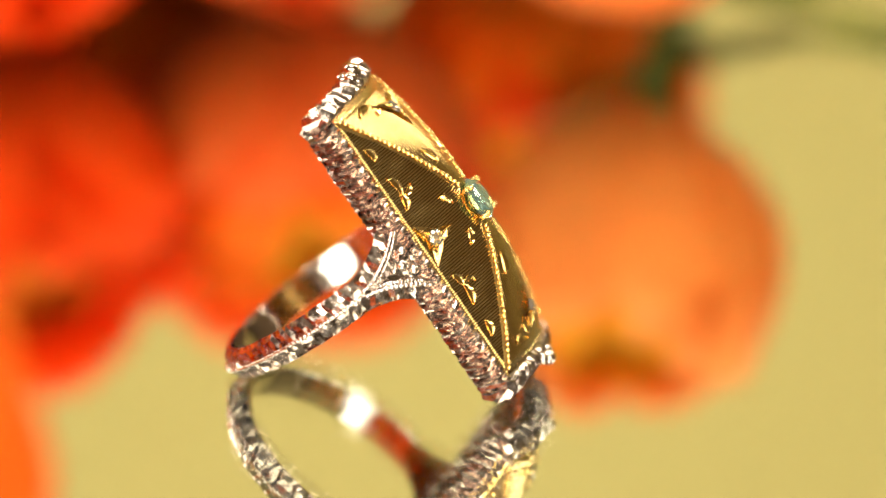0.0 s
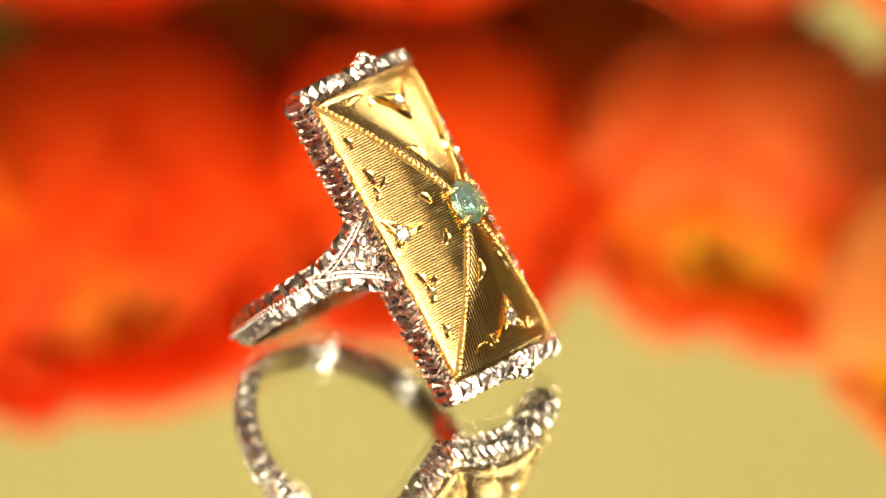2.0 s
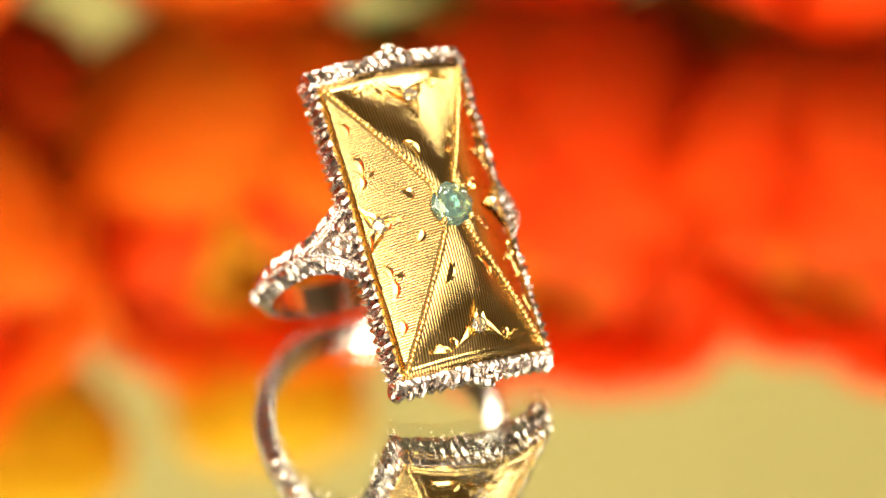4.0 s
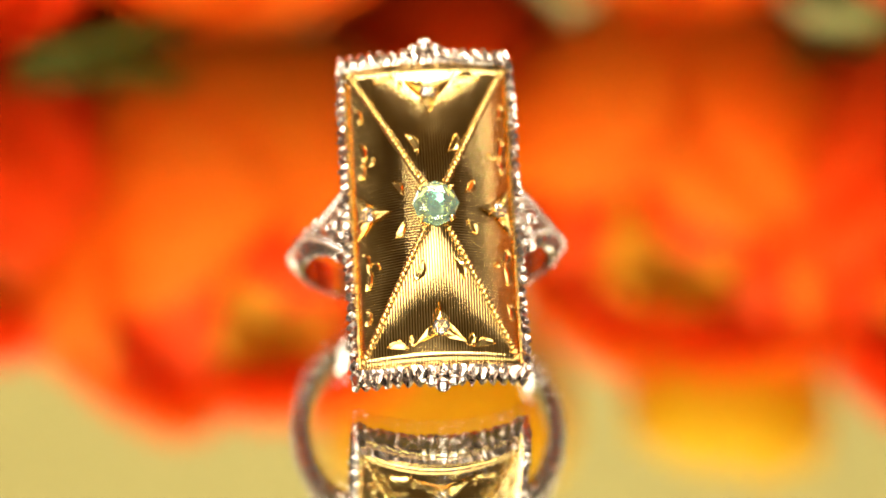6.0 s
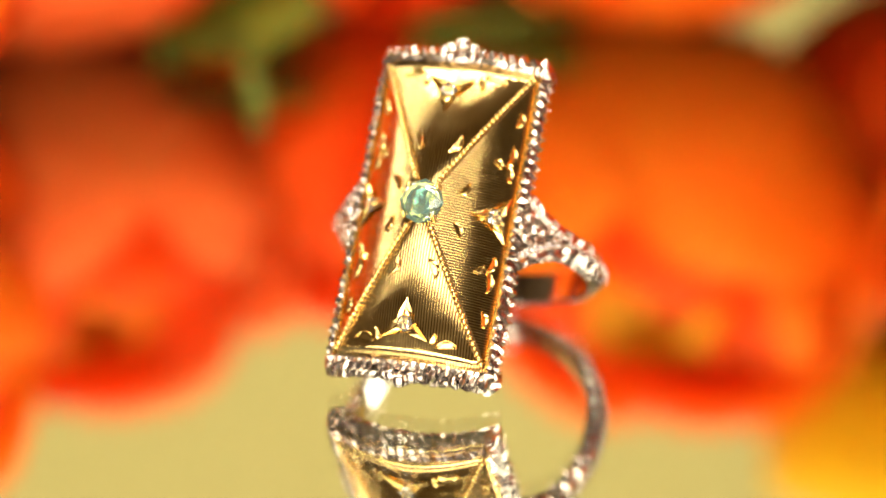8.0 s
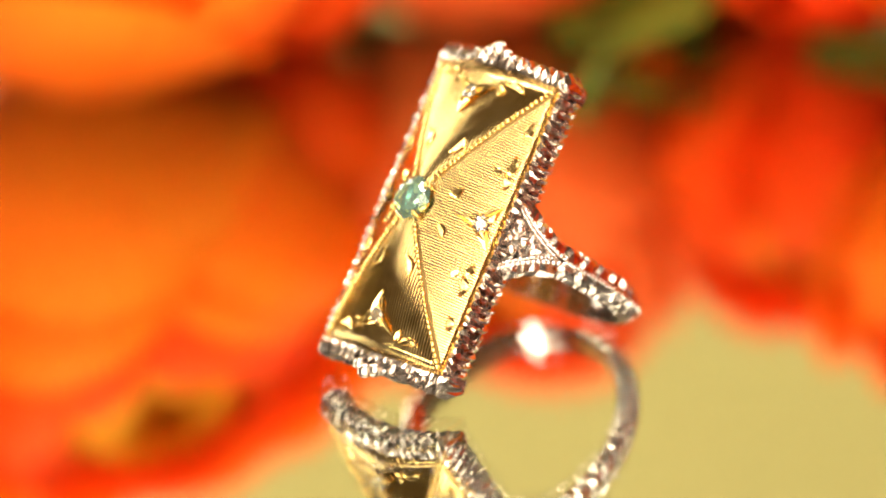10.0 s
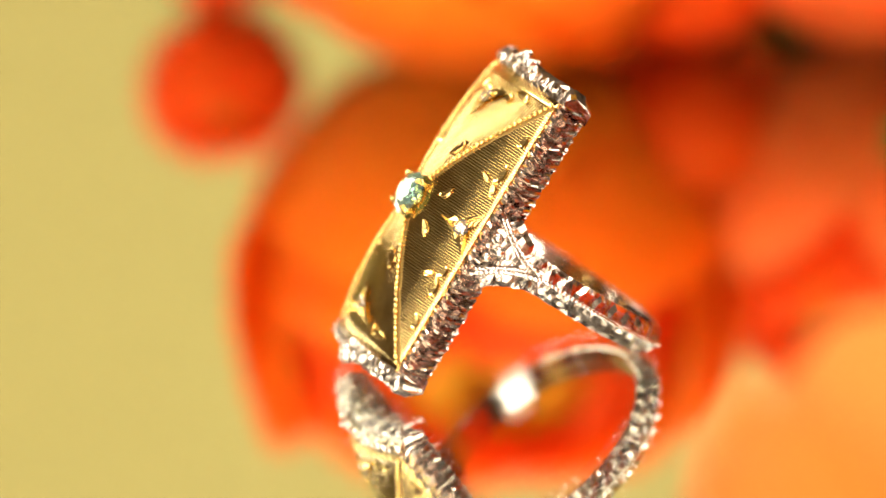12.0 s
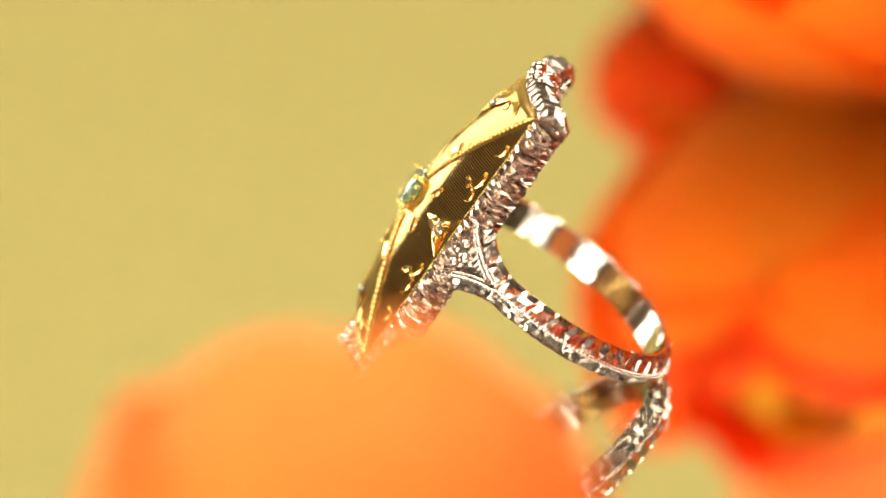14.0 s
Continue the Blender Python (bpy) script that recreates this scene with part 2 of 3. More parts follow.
def build_ring():
    rng = random.Random(7)
    ring = new("ring")
    # four gold panels meeting at the centre
    for side in range(4):
        bm = bmesh.new()
        n, steps = 24, 14
        rows = []
        for j in range(steps + 1):
            t = 0.10 + 0.90 * j / steps
            row = []
            for i in range(n + 1):
                s = -1 + 2 * i / n
                u, v = ((A * s, B), (A, -B * s), (-A * s, -B), (-A, B * s))[side]
                u, v = u * t, v * t
                row.append(on_plate(u, v))
            rows.append(row)
        rows.append([p - Vector((0, 0, 0.0006)) for p in rows[-1]])
        vs = grid_mesh(bm, [r[::-1] for r in rows])
        lay = bm.loops.layers.uv.new("lines")
        for f in bm.faces:
            for lp in f.loops:
                c = lp.vert.co
                lp[lay].uv = (c.x, c.y) if side in (0, 2) else (c.y, c.x)
        bmesh.ops.recalc_face_normals(bm, faces=bm.faces[:])
        if sum(f.normal.z for f in bm.faces) < 0:
            bmesh.ops.reverse_faces(bm, faces=bm.faces[:])
        part("gold_panel", bm, GOLD, ring, "yellow gold panel engraved with fine parallel lines, groove shade in the colour", smooth=True)
    # thin raised gold rim along both long sides
    for k in (1, -1):
        bm = bmesh.new()
        rows = [[Vector((k * (A + d), B * v, h)) * CM for d, h in ((-0.004, 0.0), (-0.002, 0.010), (0.010, 0.010), (0.014, -0.03))] for v in np.linspace(-1, 1, 25)]
        grid_mesh(bm, rows)
        bmesh.ops.recalc_face_normals(bm, faces=bm.faces[:])
        if sum(f.normal.z for f in bm.faces) < 0:
            bmesh.ops.reverse_faces(bm, faces=bm.faces[:])
        part("gold_rim", bm, BRIGHT, ring, "thin bright gold rim")
    # beaded ridges from the corners to the stone
    bm = bmesh.new()
    bmesh.ops.create_icosphere(bm, subdivisions=2, radius=0.0215 * CM)
    bead = mesh_of(bm, "bead", BRIGHT, True)
    for su, sv in ((1, 1), (1, -1), (-1, 1), (-1, -1)):
        # a thin darker strip follows the ridge under the beads
        across = Vector((sv * B, -su * A)).normalized() * 0.025
        bm = bmesh.new()
        rows = []
        for i in range(27):
            u, v = su * A * (0.15 + 0.82 * i / 26), sv * B * (0.15 + 0.82 * i / 26)
            e = 1 + rng.uniform(-0.15, 0.15)
            rows.append([on_plate(u + across.x * q * e, v + across.y * q * e, 0.0035 - 0.004 * (q in (-1, 1))) for q in (-1, -0.75, 0, 0.75, 1)])
        grid_mesh(bm, rows)
        bmesh.ops.recalc_face_normals(bm, faces=bm.faces[:])
        if sum(f.normal.z for f in bm.faces) < 0:
            bmesh.ops.reverse_faces(bm, faces=bm.faces[:])
        part("bead_strip", bm, DARK_GOLD, ring, "dark gold strip under the beads")
        for i in range(27):
            t = 0.16 + 0.80 * i / 26
            ob = new("bead", bead)
            ob.parent = ring
            ob.matrix_basis = plate_frame(su * A * t * 0.999, sv * B * t, rng.uniform(-9, 9), 0.013) @ Matrix.Scale(rng.uniform(0.85, 1.1), 4)

    def leaf_cut(length, width, bend):
        """A bright-cut leaf: a sickle with a sharp keel, sunk in its own raised lip."""
        bm = bmesh.new()
        n = 10
        rows = []
        for i in range(n + 1):
            s = i / n
            y = (s - 0.5) * length
            half = width * math.sin(math.pi * s) ** 0.7 + 0.0015
            x = bend * (1 - (2 * s - 1) ** 2)
            rows.append([Vector((x - half * 1.2, y, 0.001)) * CM, Vector((x - half, y, 0.010)) * CM, Vector((x + half * 0.25, y, 0.0025)) * CM,
                         Vector((x + half, y, 0.010)) * CM, Vector((x + half * 1.2, y, 0.001)) * CM])
        grid_mesh(bm, [r[::-1] for r in rows])
        bmesh.ops.recalc_face_normals(bm, faces=bm.faces[:])
        if sum(f.normal.z for f in bm.faces) < 0:
            bmesh.ops.reverse_faces(bm, faces=bm.faces[:])
        return mesh_of(bm, "leaf_cut", BRIGHT)

    long_leaf, small_leaf, dot_leaf = leaf_cut(0.18, 0.027, 0.028), leaf_cut(0.135, 0.026, 0.020), leaf_cut(0.095, 0.022, 0.012)

    def put_leaf(me, u, v, turn):
        ob = new("leaf_cut", me)
        ob.parent = ring
        ob.matrix_basis = plate_frame(u, v, turn, 0.001)

    for s in (1, -1):
        # end panels: a pair by the stone, sprays in the outer corners
        for k in (1, -1):
            put_leaf(long_leaf, k * 0.155, s * 0.50, -k * s * 28)
            put_leaf(long_leaf, k * 0.33, s * 1.065, 90 - k * s * 10)
            put_leaf(dot_leaf, k * 0.225, s * 1.02, k * s * 14)
        # side panels: a pair by the stone, sprays along the outer edge
        for k in (1, -1):
            put_leaf(small_leaf, k * 0.275, s * 0.165, -k * s * 34)
            put_leaf(long_leaf, k * 0.53, s * 0.50, -k * s * 10)
            put_leaf(dot_leaf, k * 0.465, s * 0.42, k * s * 50)
            put_leaf(small_leaf, k * 0.535, s * 0.36, k * s * 16)
            put_leaf(small_leaf, k * 0.545, s * 0.80, -k * s * 12)

    # four little diamonds, each in a three-pointed gold star
    def brilliant(bm, radius, m):
        rows = []
        for k, (r, z) in enumerate(((0.0, -0.62), (0.55, -0.28), (1.0, -0.03), (1.0, 0.04), (0.80, 0.21), (0.55, 0.31), (0.0, 0.31))):
            shift = 0.5 * (k in (1, 4)) * math.pi / 4
            rows.append([m @ Vector((r * radius * math.cos(a + shift), r * radius * math.sin(a + shift), z * radius)) for a in np.linspace(0, 2 * math.pi, 9)[:-1]])
        grid_mesh(bm, rows, True)
        bmesh.ops.remove_doubles(bm, verts=bm.verts[:], dist=radius * 0.01)
        bmesh.ops.triangulate(bm, faces=[f for f in bm.faces if len(f.verts) == 4])
        bmesh.ops.recalc_face_normals(bm, faces=bm.faces[:])

    for u, v, turn, long in ((0, 0.935, 180, 1.0), (0, -0.925, 0, 1.0), (-0.50, 0, 270, 1.0), (0.50, 0, 90, 1.0)):
        m = plate_frame(u, v, turn, 0.0)
        bm = bmesh.new()
        centre = bm.verts.new((0, 0, 0.006 * CM))
        outer, inner = [], []
        tips = ((90, 0.200), (213, 0.225), (327, 0.225))
        for i, (deg, ln) in enumerate(tips):
            a = radians(deg)
            nxt = tips[(i + 1) % 3][0] + (360 if i == 2 else 0)
            mid = radians((deg + nxt) / 2)
            outer.append(bm.verts.new((math.cos(a) * ln * CM, math.sin(a) * ln * CM, 0.001 * CM)))
            for f_, rr in ((0.25, 0.098), (0.5, 0.066), (0.75, 0.098)):
                aa = radians(deg + (nxt - deg) * f_)
                outer.append(bm.verts.new((math.cos(aa) * rr * CM, math.sin(aa) * rr * CM, 0.018 * CM)))
        for o in outer:
            d = Vector(o.co)
            d.z = 0
            ln = d.length
            inner.append(bm.verts.new((d.x * 0.60, d.y * 0.60, (0.024 if ln > 0.16 * CM else 0.004) * CM)))
        for i in range(12):
            j = (i + 1) % 12
            bm.faces.new((outer[i], outer[j], inner[j], inner[i]))
            bm.faces.new((inner[i], inner[j], centre))
        for k in range(3):
            a = radians(tips[k][0])
            ball(bm, (math.cos(a) * 0.060 * CM, math.sin(a) * 0.060 * CM, 0.024 * CM), 0.013 * CM, 6, 5)
            for q in (0.092, 0.118):
                ball(bm, (math.cos(a) * q * CM, math.sin(a) * q * CM, 0.016 * CM), 0.010 * CM, 6, 5)
        setting = part("diamond_setting", bm, BRIGHT, ring, "three-pointed bright gold setting")
        setting.matrix_basis = m
        bm = bmesh.new()
        brilliant(bm, 0.064 * CM, Matrix.Translation((0, 0, 0.020 * CM)))
        part("diamond", bm, DIAMOND, setting, "small round brilliant-cut diamond")
    # the central stone with its collar and prongs
    bm = bmesh.new()
    tube(bm, [(0.118 * CM * math.cos(a), 0.118 * CM * math.sin(a), (RISE + 0.012) * CM) for a in np.linspace(0, 2 * math.pi, 25)], 0.022 * CM, 6)
    part("collar", bm, BRIGHT, ring, "round gold collar")
    bm = bmesh.new()
    bmesh.ops.create_cone(bm, cap_ends=True, segments=20, radius1=0.09 * CM, radius2=0.135 * CM, depth=0.03 * CM, matrix=Matrix.Translation((0, 0, (RISE - 0.075) * CM)))
    part("seat", bm, SMOOTH, ring, "white gold seat under the stone")
    bm = bmesh.new()
    brilliant(bm, 0.180 * CM, Matrix.Translation((0, 0, (RISE + 0.030) * CM)))
    part("gemstone", bm, GEM, ring, "round faceted sea-green gemstone")
    for k in range(4):
        a = radians(45 + 90 * k)
        bm = bmesh.new()
        c = Vector((math.cos(a), math.sin(a), 0)) * CM
        tube(bm, [c * 0.125 + Vector((0, 0, (RISE - 0.03) * CM)), c * 0.178 + Vector((0, 0, (RISE + 0.02) * CM)), c * 0.176 + Vector((0, 0, (RISE + 0.060) * CM))], 0.020 * CM, 7)
        ball(bm, c * 0.166 + Vector((0, 0, (RISE + 0.068) * CM)), 0.024 * CM, 8, 6)
        part("prong", bm, BRIGHT, ring, "gold claw", smooth=True)

    # engraved white gold rails round the plate: lobes cut with slanting facets
    def rail(points, outward, lobes, depth, reach):
        """points(s): place of the rail's top at s in 0..1; outward(s): horizontal direction away from the plate."""
        bm = bmesh.new()
        rows = []
        per = 4
        for i in range(lobes * per + 1):
            s = i / (lobes * per)
            swell = (0.10, 0.75, 1.15, 0.70)[i % per]
            skew = 0.35 / lobes
            p, o = points, outward
            row = []
            for q, (out, down, g) in enumerate(((-0.005, -0.012, 0.0), (reach * 0.25, 0.004, 0.5), (reach * 0.75, -0.10 * depth, 1.0), (reach, -0.38 * depth, 1.0), (reach * 0.92, -0.72 * depth, 1.0), (reach * 0.45, -depth, 0.8), (-0.035, -depth + 0.012, 0.8), (-0.030, -0.035, 0.0))):
                ss = min(1, max(0, s + skew * (abs(q - 3) - 1.2) * (0.75 if g else 0)))
                j = 0.009 if g else 0.0
                e = out + 0.055 * g * (swell - 0.7) + rng.uniform(-j, j)
                z = down + 0.022 * g * (swell - 0.7) + rng.uniform(-j, j)
                c = Vector(p(ss)) + Vector(o(ss)) * e + Vector((0, 0, z))
                row.append(c * CM)
            rows.append(row)
        vs = grid_mesh(bm, rows, True)
        bm.faces.new(vs[0][::-1])
        bm.faces.new(vs[-1])
        bmesh.ops.triangulate(bm, faces=[f for f in bm.faces if len(f.verts) == 4])
        bmesh.ops.recalc_face_normals(bm, faces=bm.faces[:])
        return bm

    for k in (1, -1):
        part("side_rail", rail(lambda s: (k * (A + 0.012), -B - 0.06 + (2 * B + 0.12) * s, 0.0), lambda s: (k, 0, 0), 32, 0.250, 0.055), WHITE, ring, "wheat-engraved white gold side rail")
    for k in (1, -1):
        part("end_rail", rail(lambda s: ((-A - 0.07) + (2 * A + 0.14) * s, k * (B + 0.020), end_w((-A + 2 * A * s))), lambda s: (0, k, 0), 17, 0.250, 0.115), WHITE, ring, "bowed wheat-engraved white gold end rail")
    # clusters of three balls in the middle of each end
    for k in (1, -1):
        for u, v, w, r in ((0, 0.165, -0.03, 0.062), (-0.085, 0.130, -0.04, 0.050), (0.085, 0.130, -0.04, 0.050), (0, 0.135, -0.13, 0.055), (-0.15, 0.115, -0.07, 0.036), (0.15, 0.115, -0.07, 0.036)):
            bm = bmesh.new()
            ball(bm, Vector((u, k * (B + v), BOW + w)) * CM, r * CM, 12, 9)
            part("ball", bm, SMOOTH, ring, "small white gold ball", smooth=True)

    # the band: a circle across the plate, a beaded ridge with cut flanks outside, smooth inside
    CENTRE, OUT, IN = -0.945, 1.085, 0.975
    LEAN = 0.03     # the band's plane leans a little from the plate's normal

    def leaned(x, y, w):
        return Vector((x, y + LEAN * w, w)) * CM

    def half_width(deg):
        x = max(0.0, (66 - deg) / 30)
        return 0.125 + 0.25 * min(1.2, x) ** 1.8

    bm = bmesh.new()
    rows = []
    steps = 132
    for i in range(steps + 1):
        deg = 36 + (360 - 72) * i / steps
        a = radians(deg)
        d = min(deg, 360 - deg)
        hw = half_width(d)
        swell = (0.0, 1.0, 0.8, 0.55)[i % 4]
        row = []
        for q, (r, y) in enumerate(((IN, -1.0), (IN + 0.03, -1.06), (OUT - 0.045, -0.80), (OUT - 0.022, -0.42), (OUT, 0.0), (OUT - 0.022, 0.42), (OUT - 0.045, 0.80), (IN + 0.03, 1.06), (IN, 1.0), (IN - 0.012, 0.0))):
            cut = q in (2, 3, 5, 6)
            rr = r + (rng.uniform(-0.005, 0.005) + 0.030 * (swell - 0.6) if cut else 0)
            yy = y + (rng.uniform(-0.04, 0.04) if cut else rng.uniform(-0.03, 0.03) * (q in (1, 7)))
            aq = a + (radians(1.5) * (abs(y) - 0.6) * 3 if cut else 0) * (1 if a < math.pi else -1)
            row.append(leaned(rr * math.sin(aq), yy * hw, CENTRE + rr * math.cos(aq)))
        rows.append(row)
    vs = grid_mesh(bm, rows, True)
    bm.faces.new(vs[0][::-1])
    bm.faces.new(vs[-1])
    bmesh.ops.triangulate(bm, faces=[f for f in bm.faces if len(f.verts) == 4])
    bmesh.ops.recalc_face_normals(bm, faces=bm.faces[:])
    band = part("band", bm, WHITE, ring, "white gold band cut with slanting engraved facets")
    bm = bmesh.new()
    rows = []
    for i in range(73):
        a = radians(40 + 280 * i / 72)
        hw = half_width(min(40 + 280 * i / 72, 320 - 280 * i / 72)) * 0.94
        rows.append([leaned((IN - 0.014) * math.sin(a), y * hw, CENTRE + (IN - 0.014) * math.cos(a)) for y in (-1, -0.5, 0, 0.5, 1)])
    grid_mesh(bm, rows)
    bmesh.ops.recalc_face_normals(bm, faces=bm.faces[:])
    part("inner_band", bm, SMOOTH, ring, "smooth polished inside of the band", smooth=True)

    def milgrain(points, radius, name, label):
        """A wire of beads along a line of points."""
        bm = bmesh.new()
        pts = [Vector(p) for p in points]
        total = sum((b - a).length for a, b in zip(pts, pts[1:]))
        count = max(4, int(total / (radius * 2.0))) * 4
        i, acc, line, swell = 0, 0.0, [], []
        for n in range(count + 1):
            want = total * n / count
            while i < len(pts) - 2 and acc + (pts[i + 1] - pts[i]).length < want:
                acc += (pts[i + 1] - pts[i]).length
                i += 1
            line.append(pts[i].lerp(pts[i + 1], min(1, (want - acc) / (pts[i + 1] - pts[i]).length)))
            swell.append((0.62, 0.95, 1.08, 0.95)[n % 4])
        tube(bm, line, radius, 8, swell)
        return part(name, bm, SMOOTH, ring, label, smooth=True)

    def on_band(deg, y, lift):
        a = radians(deg)
        return leaned((OUT + lift) * math.sin(a), y, CENTRE + (OUT + lift) * math.cos(a))

    milgrain([on_band(d, 0, 0.008) for d in np.linspace(62, 298, 120)], 0.0185 * CM, "milgrain_wire", "line of fine beads round the band")
    for k in (1, -1):
        for f_ in (-1, 1):
            pts = []
            for d in np.linspace(63, 37, 24):
                spread = half_width(d) - half_width(66)
                pts.append(on_band(k * d, f_ * (0.015 + spread * 1.08), 0.010))
            milgrain(pts, 0.0195 * CM, "fork_wire", "beaded wire of the forked shoulder")
            pts = [p + Vector((0, -f_ * 0.036 * CM, 0)) for p in pts[5:]]
            milgrain(pts, 0.0135 * CM, "fork_wire", "beaded wire of the forked shoulder")
        for d, y, r in ((43.5, 0, 0.050), (40, 0.085, 0.042), (40, -0.085, 0.042), (37.8, 0, 0.036), (47.5, 0, 0.030)):
            bm = bmesh.new()
            ball(bm, on_band(k * d, y, 0.012), r * CM, 10, 8)
            part("ball", bm, SMOOTH, ring, "small white gold ball", smooth=True)
    return tagged(ring, "white gold ring with engraved gold plate and green stone", "ring")


RING = build_ring()
RING_AT = pose(-0.00105, 0.00058, 0.01231, 55.9, 0, -1.66)


# ---- flowers ----
def petal_mesh(name, radius, half_az, top, flare, mat, bottom=172):
    """A cupped petal: a patch of a sphere from its base up to the polar angle top (degrees), its rim bent outwards."""
    bm = bmesh.new()
    lay = bm.loops.layers.uv.new("petal")
    nu, nv = 8, 9
    sides = []
    for thick in (0.0, -0.00035):
        rows = []
        for j in range(nv + 1):
            s = j / nv
            pol = radians(bottom + (top - bottom) * s)
            spread = half_az * (0.45 + 0.55 * math.sin(math.pi * min(1, 0.15 + s * 0.75)))
            row = []
            for i in range(nu + 1):
                x = -1 + 2 * i / nu
                az = radians(spread * x)
                rim = 1 - 0.22 * abs(x) ** 2.5 * s
                p = radians(bottom + (top - bottom) * s * rim)
                r = radius * (1 + flare * s ** 3 + 0.02 * math.sin(5 * x + 3 * s)) + thick
                row.append((r * math.sin(p) * math.cos(az), r * math.sin(p) * math.sin(az), r * math.cos(p)))
            rows.append(row)
        sides.append(grid_mesh(bm, rows if thick == 0 else [q[::-1] for q in rows]))
    a, b = sides
    rim_a = [v for v in a[-1]]
    rim_b = [v for v in b[-1]][::-1]
    for i in range(nu):
        bm.faces.new((rim_a[i], rim_a[i + 1], rim_b[i + 1], rim_b[i]))
    for f in bm.faces:
        for lp in f.loops:
            c = lp.vert.co
            az = math.atan2(c.y, c.x)
            pol = math.degrees(math.acos(max(-1, min(1, c.z / max(1e-9, c.length)))))
            lp[lay].uv = (az / radians(half_az) * 0.5 + 0.5, (pol - bottom) / (top - bottom))
    return mesh_of(bm, name, mat, True)


def bloom(seed, radius, outer, inner, core, label, openness=1.0, stem_ends=(), spread=1.0):
    """A ranunculus head: many cupped petals round a tight core, facing up its own z axis; its centre is the origin."""
    rng = random.Random(seed)
    flower = new("flower_head")
    layers = ((0.34, 88, 3, 0.0, core, 4), (0.46, 84, 8, 0.0, core, 4), (0.58, 80, 16, 0.01, core, 5), (0.70, 76, 27, 0.02, inner, 5),
              (0.81, 70, 38, 0.04, inner, 5), (0.91, 66, 48, 0.07 * spread, outer, 6), (1.0, 60, 58, 0.10 * spread, outer, 6))
    for rel, az, top, flare, mat, count in layers:
        me = petal_mesh("petal", radius * rel, az, top * openness, flare, mat)
        for k in range(count):
            ob = new("petal", me)
            ob.parent = flower
            ob.matrix_basis = pose(0, 0, 0, rng.uniform(-4, 4), rng.uniform(-4, 4), 360 * k / count + rng.uniform(-14, 14)) @ Matrix.Scale(rng.uniform(0.95, 1.04), 4)
    bm = bmesh.new()
    tube(bm, [(0, 0, -radius * 0.93), (radius * 0.05, 0, -radius * 1.25), *stem_ends], 0.0022, 9)
    part("stem", bm, STEM, flower, "cut green stem", smooth=True)
    return tagged(flower, label, "flower", "flowers round the ring")


# polar places on the table: radius (cm), angle, head radius (cm), colours, tilt of the face above the level, height of the centre (cm)
FLOWERS = [
    (8.5, -2.0, 1.50, "bright", 35, 1.98, 0.60),
    (10.6, 18, 1.85, "peach", 35, 1.78, 1.0),
    (10.2, 36, 1.85, "red", 35, 1.75, 1.0),
    (11.2, 54, 2.35, "red", 40, 2.20, 1.0),
    (10.8, 71, 2.10, "orange", 35, 1.95, 1.0),
    (12.0, 84, 1.80, "red", 40, 1.72, 1.0),
    (10.0, 96, 2.20, "orange", 40, 2.15, 1.0),
    (10.4, 112, 1.75, "red", 40, 1.68, 1.0),
    (10.0, 131, 2.10, "coral", 40, 2.00, 1.0),
    (8.7, 155, 2.45, "orange", 40, 2.28, 1.05),
    (10.8, 170, 0.80, "red", 40, 0.76, 1.0),
    (9.2, 143, 1.20, "red", 40, 1.14, 1.0),
    (11.6, 84, 1.30, "yellow", 60, 4.90, 1.0),
    (11.8, 69, 1.05, "yellow", 60, 4.70, 1.0),
    (13.6, 104, 2.10, "orange", 40, 2.00, 1.0),
    (13.6, 122, 2.00, "orange", 40, 1.90, 1.0),
    (13.4, 44, 2.10, "orange", 40, 2.00, 1.0),
    (13.8, 146, 2.00, "peach", 40, 1.90, 1.0),
    (13.4, 26, 2.00, "orange", 40, 1.90, 1.0),
    (13.6, 6, 1.80, "orange", 40, 1.72, 1.0),
]
KINDS = {"red": (RED, RED, ORANGE, "red-orange layered ranunculus bloom lying on the mirror"),
         "orange": (ORANGE, RED, YELLOW, "orange layered ranunculus bloom with a yellow heart"),
         "bright": (APRICOT, YELLOW, YELLOW, "bright orange layered ranunculus bloom lying on the mirror"),
         "peach": (PEACH, ORANGE, YELLOW, "peach-orange layered ranunculus bloom lying on the mirror"),
         "coral": (PEACH, RED, ORANGE, "coral layered ranunculus bloom with a red-orange heart"),
         "yellow": (LEMON, LEMON, LEMON, "golden yellow ranunculus bloom among the orange ones")}


def place_flower(i, r, ang, head, kind, tilt, z, openness):
    outer, inner, core, label = KINDS[kind]
    a = radians(ang)
    at = Vector((r * math.cos(a), r * math.sin(a), z)) * CM
    # the face looks towards the ring and up
    face = Vector((-math.cos(a) * math.cos(radians(tilt)), -math.sin(a) * math.cos(radians(tilt)), math.sin(radians(tilt))))
    rest = Matrix.Translation(at) @ face.to_track_quat("Z", "Y").to_matrix().to_4x4()
    # the stem bends down to the glass behind the head
    back = Vector((math.cos(a), math.sin(a), 0)) * CM
    ends = [at - face * head * CM * 1.5, Vector((*(at + back * head * 2.1).to_2d(), GLASS_TOP + 0.0028)), Vector((*(at + back * head * 2.8).to_2d(), GLASS_TOP + 0.0024))]
    ends = [rest.inverted() @ e for e in ends if e.z > GLASS_TOP]
    return bloom(20 + i, head * CM, outer, inner, core, label, openness, ends, 0.25 if kind == "bright" else 1.0), rest


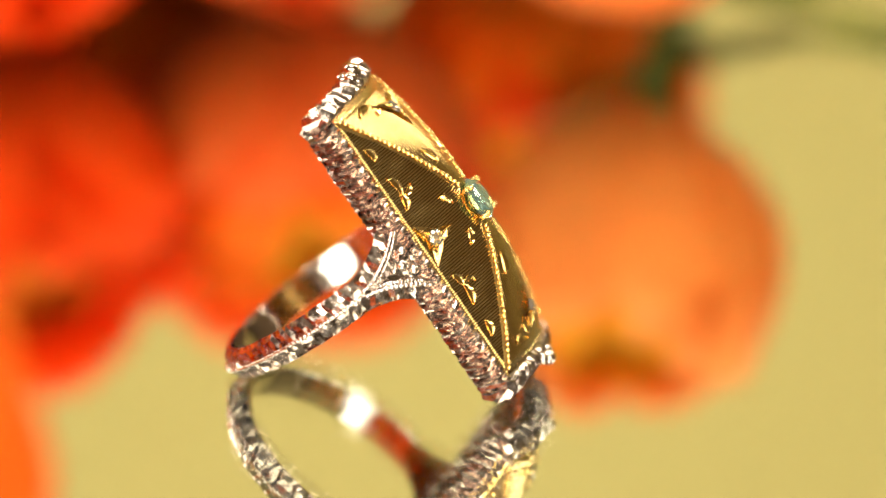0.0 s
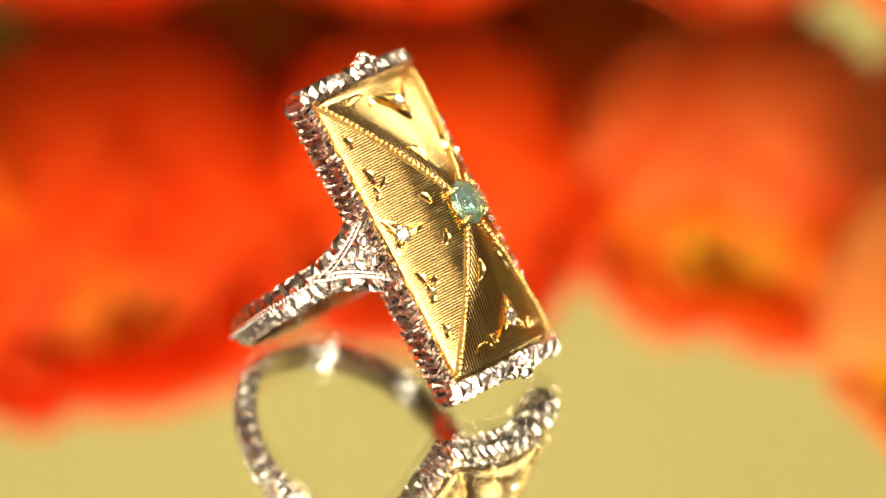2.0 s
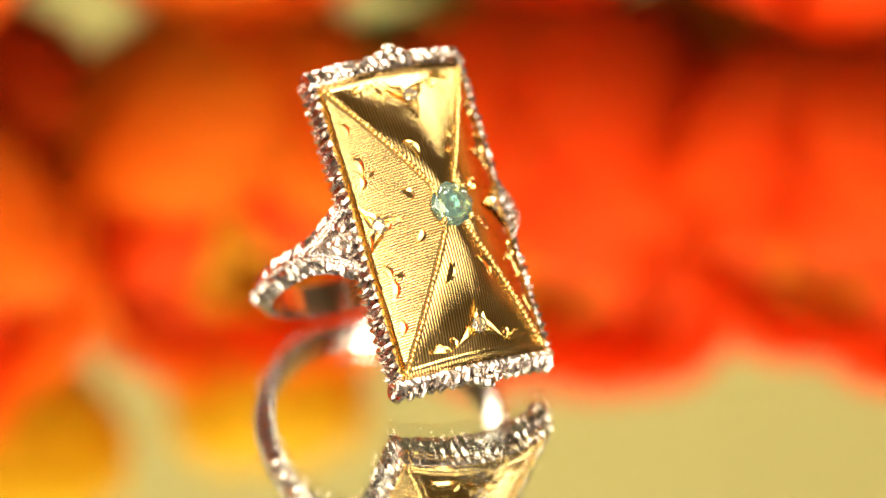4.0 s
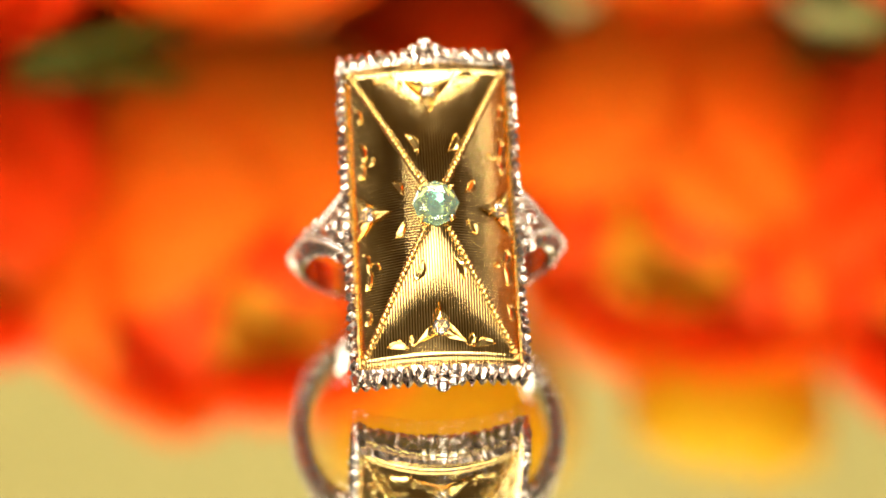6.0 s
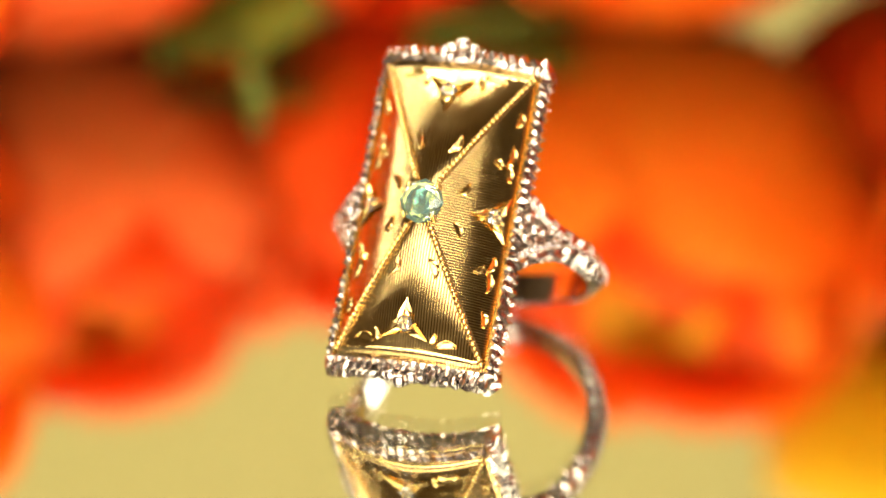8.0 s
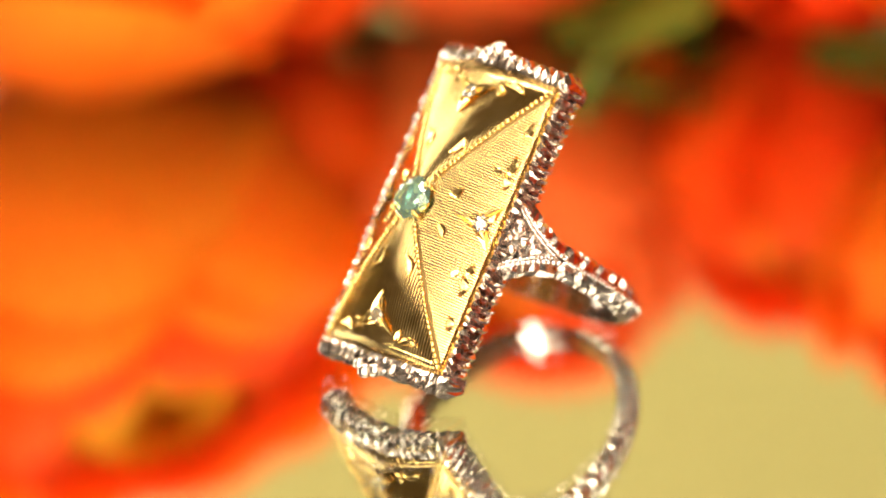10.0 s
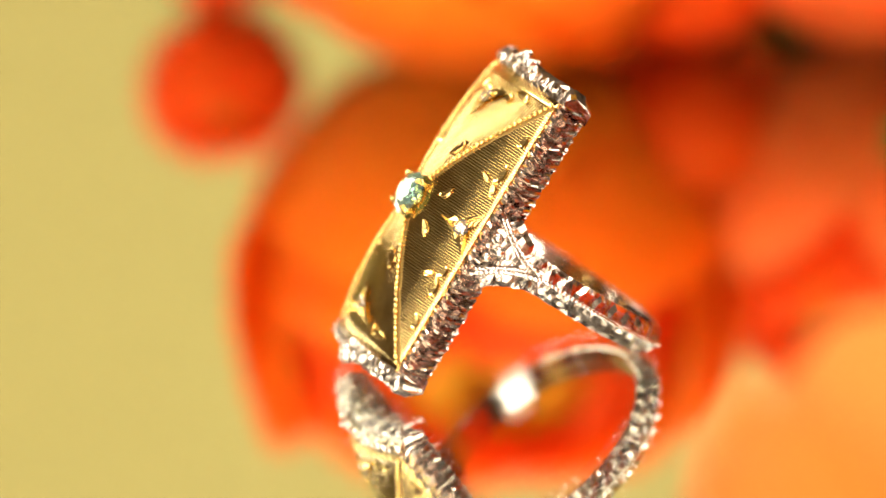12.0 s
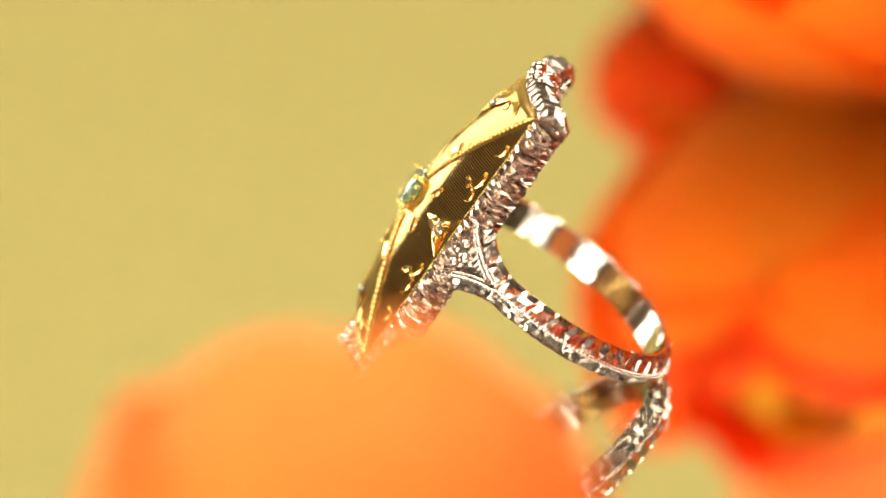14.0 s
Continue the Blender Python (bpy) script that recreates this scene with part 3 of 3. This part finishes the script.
def green_leaf(length, width, curl):
    """A pointed blade with a raised midrib, its base at the origin, along x."""
    leaf = new("leaf")
    bm = bmesh.new()
    n, sides = 12, []
    for thick in (0.0, -0.0004):
        rows = []
        for i in range(n + 1):
            t = i / n
            half = width * math.sin(math.pi * (0.04 + 0.96 * t) ** 0.8) ** 0.9 + 0.0004
            z = curl * t * t + thick
            rows.append([(length * t, half * y, z + 0.25 * half * abs(y) + 0.0006 * math.sin(9 * t + 4 * y)) for y in (-1, -0.6, -0.2, 0, 0.2, 0.6, 1)])
        sides.append(grid_mesh(bm, rows if thick == 0 else [r[::-1] for r in rows]))
    part("blade", bm, LEAF, leaf, smooth=True)
    bm = bmesh.new()
    tube(bm, [(-0.012, 0, 0), (0, 0, 0), (length * 0.5, 0, curl * 0.25), (length * 0.95, 0, curl * 0.9)], 0.0008, 6, (1.2, 1.0, 0.7, 0.3))
    part("midrib", bm, LEAF, leaf, smooth=True)
    return tagged(leaf, "dark green pointed leaf lying between the blooms", "leaf", "leaves round the ring")


# radius (cm), angle, direction it points to, length, half width, lift of the tip (cm)
LEAVES = [
    (10.0, 121, 75, 4.4, 1.15, 2.2), (8.3, 122, 118, 2.4, 0.85, 0.9), (10.4, -10, 60, 3.6, 0.9, 1.6), (9.4, 103, 20, 3.4, 0.6, 2.4), (10.6, 61, 160, 3.0, 0.6, 2.0), (10.8, 140, 40, 3.0, 0.8, 1.6),
]


def place_leaf(r, ang, heading, length, width, lift):
    a = radians(ang)
    return green_leaf(length * CM, width * CM, lift * CM), pose(r * CM * math.cos(a), r * CM * math.sin(a), GLASS_TOP + 0.0014, 0, -4, heading)


MOVING = [(TABLE, Matrix()), (RING, RING_AT)]
for row in LEAVES:
    MOVING.append(place_leaf(*row))
for i, row in enumerate(FLOWERS):
    MOVING.append(place_flower(i, *row))


def motions():
    for thing, rest in MOVING:
        rows = []
        for k in range(29):
            t = 0.5 * k
            rows.append((t, pose(0, 0, 0, 0, 0, TURN * (t - ZERO)) @ rest))
        walk(thing, rows)


motions()
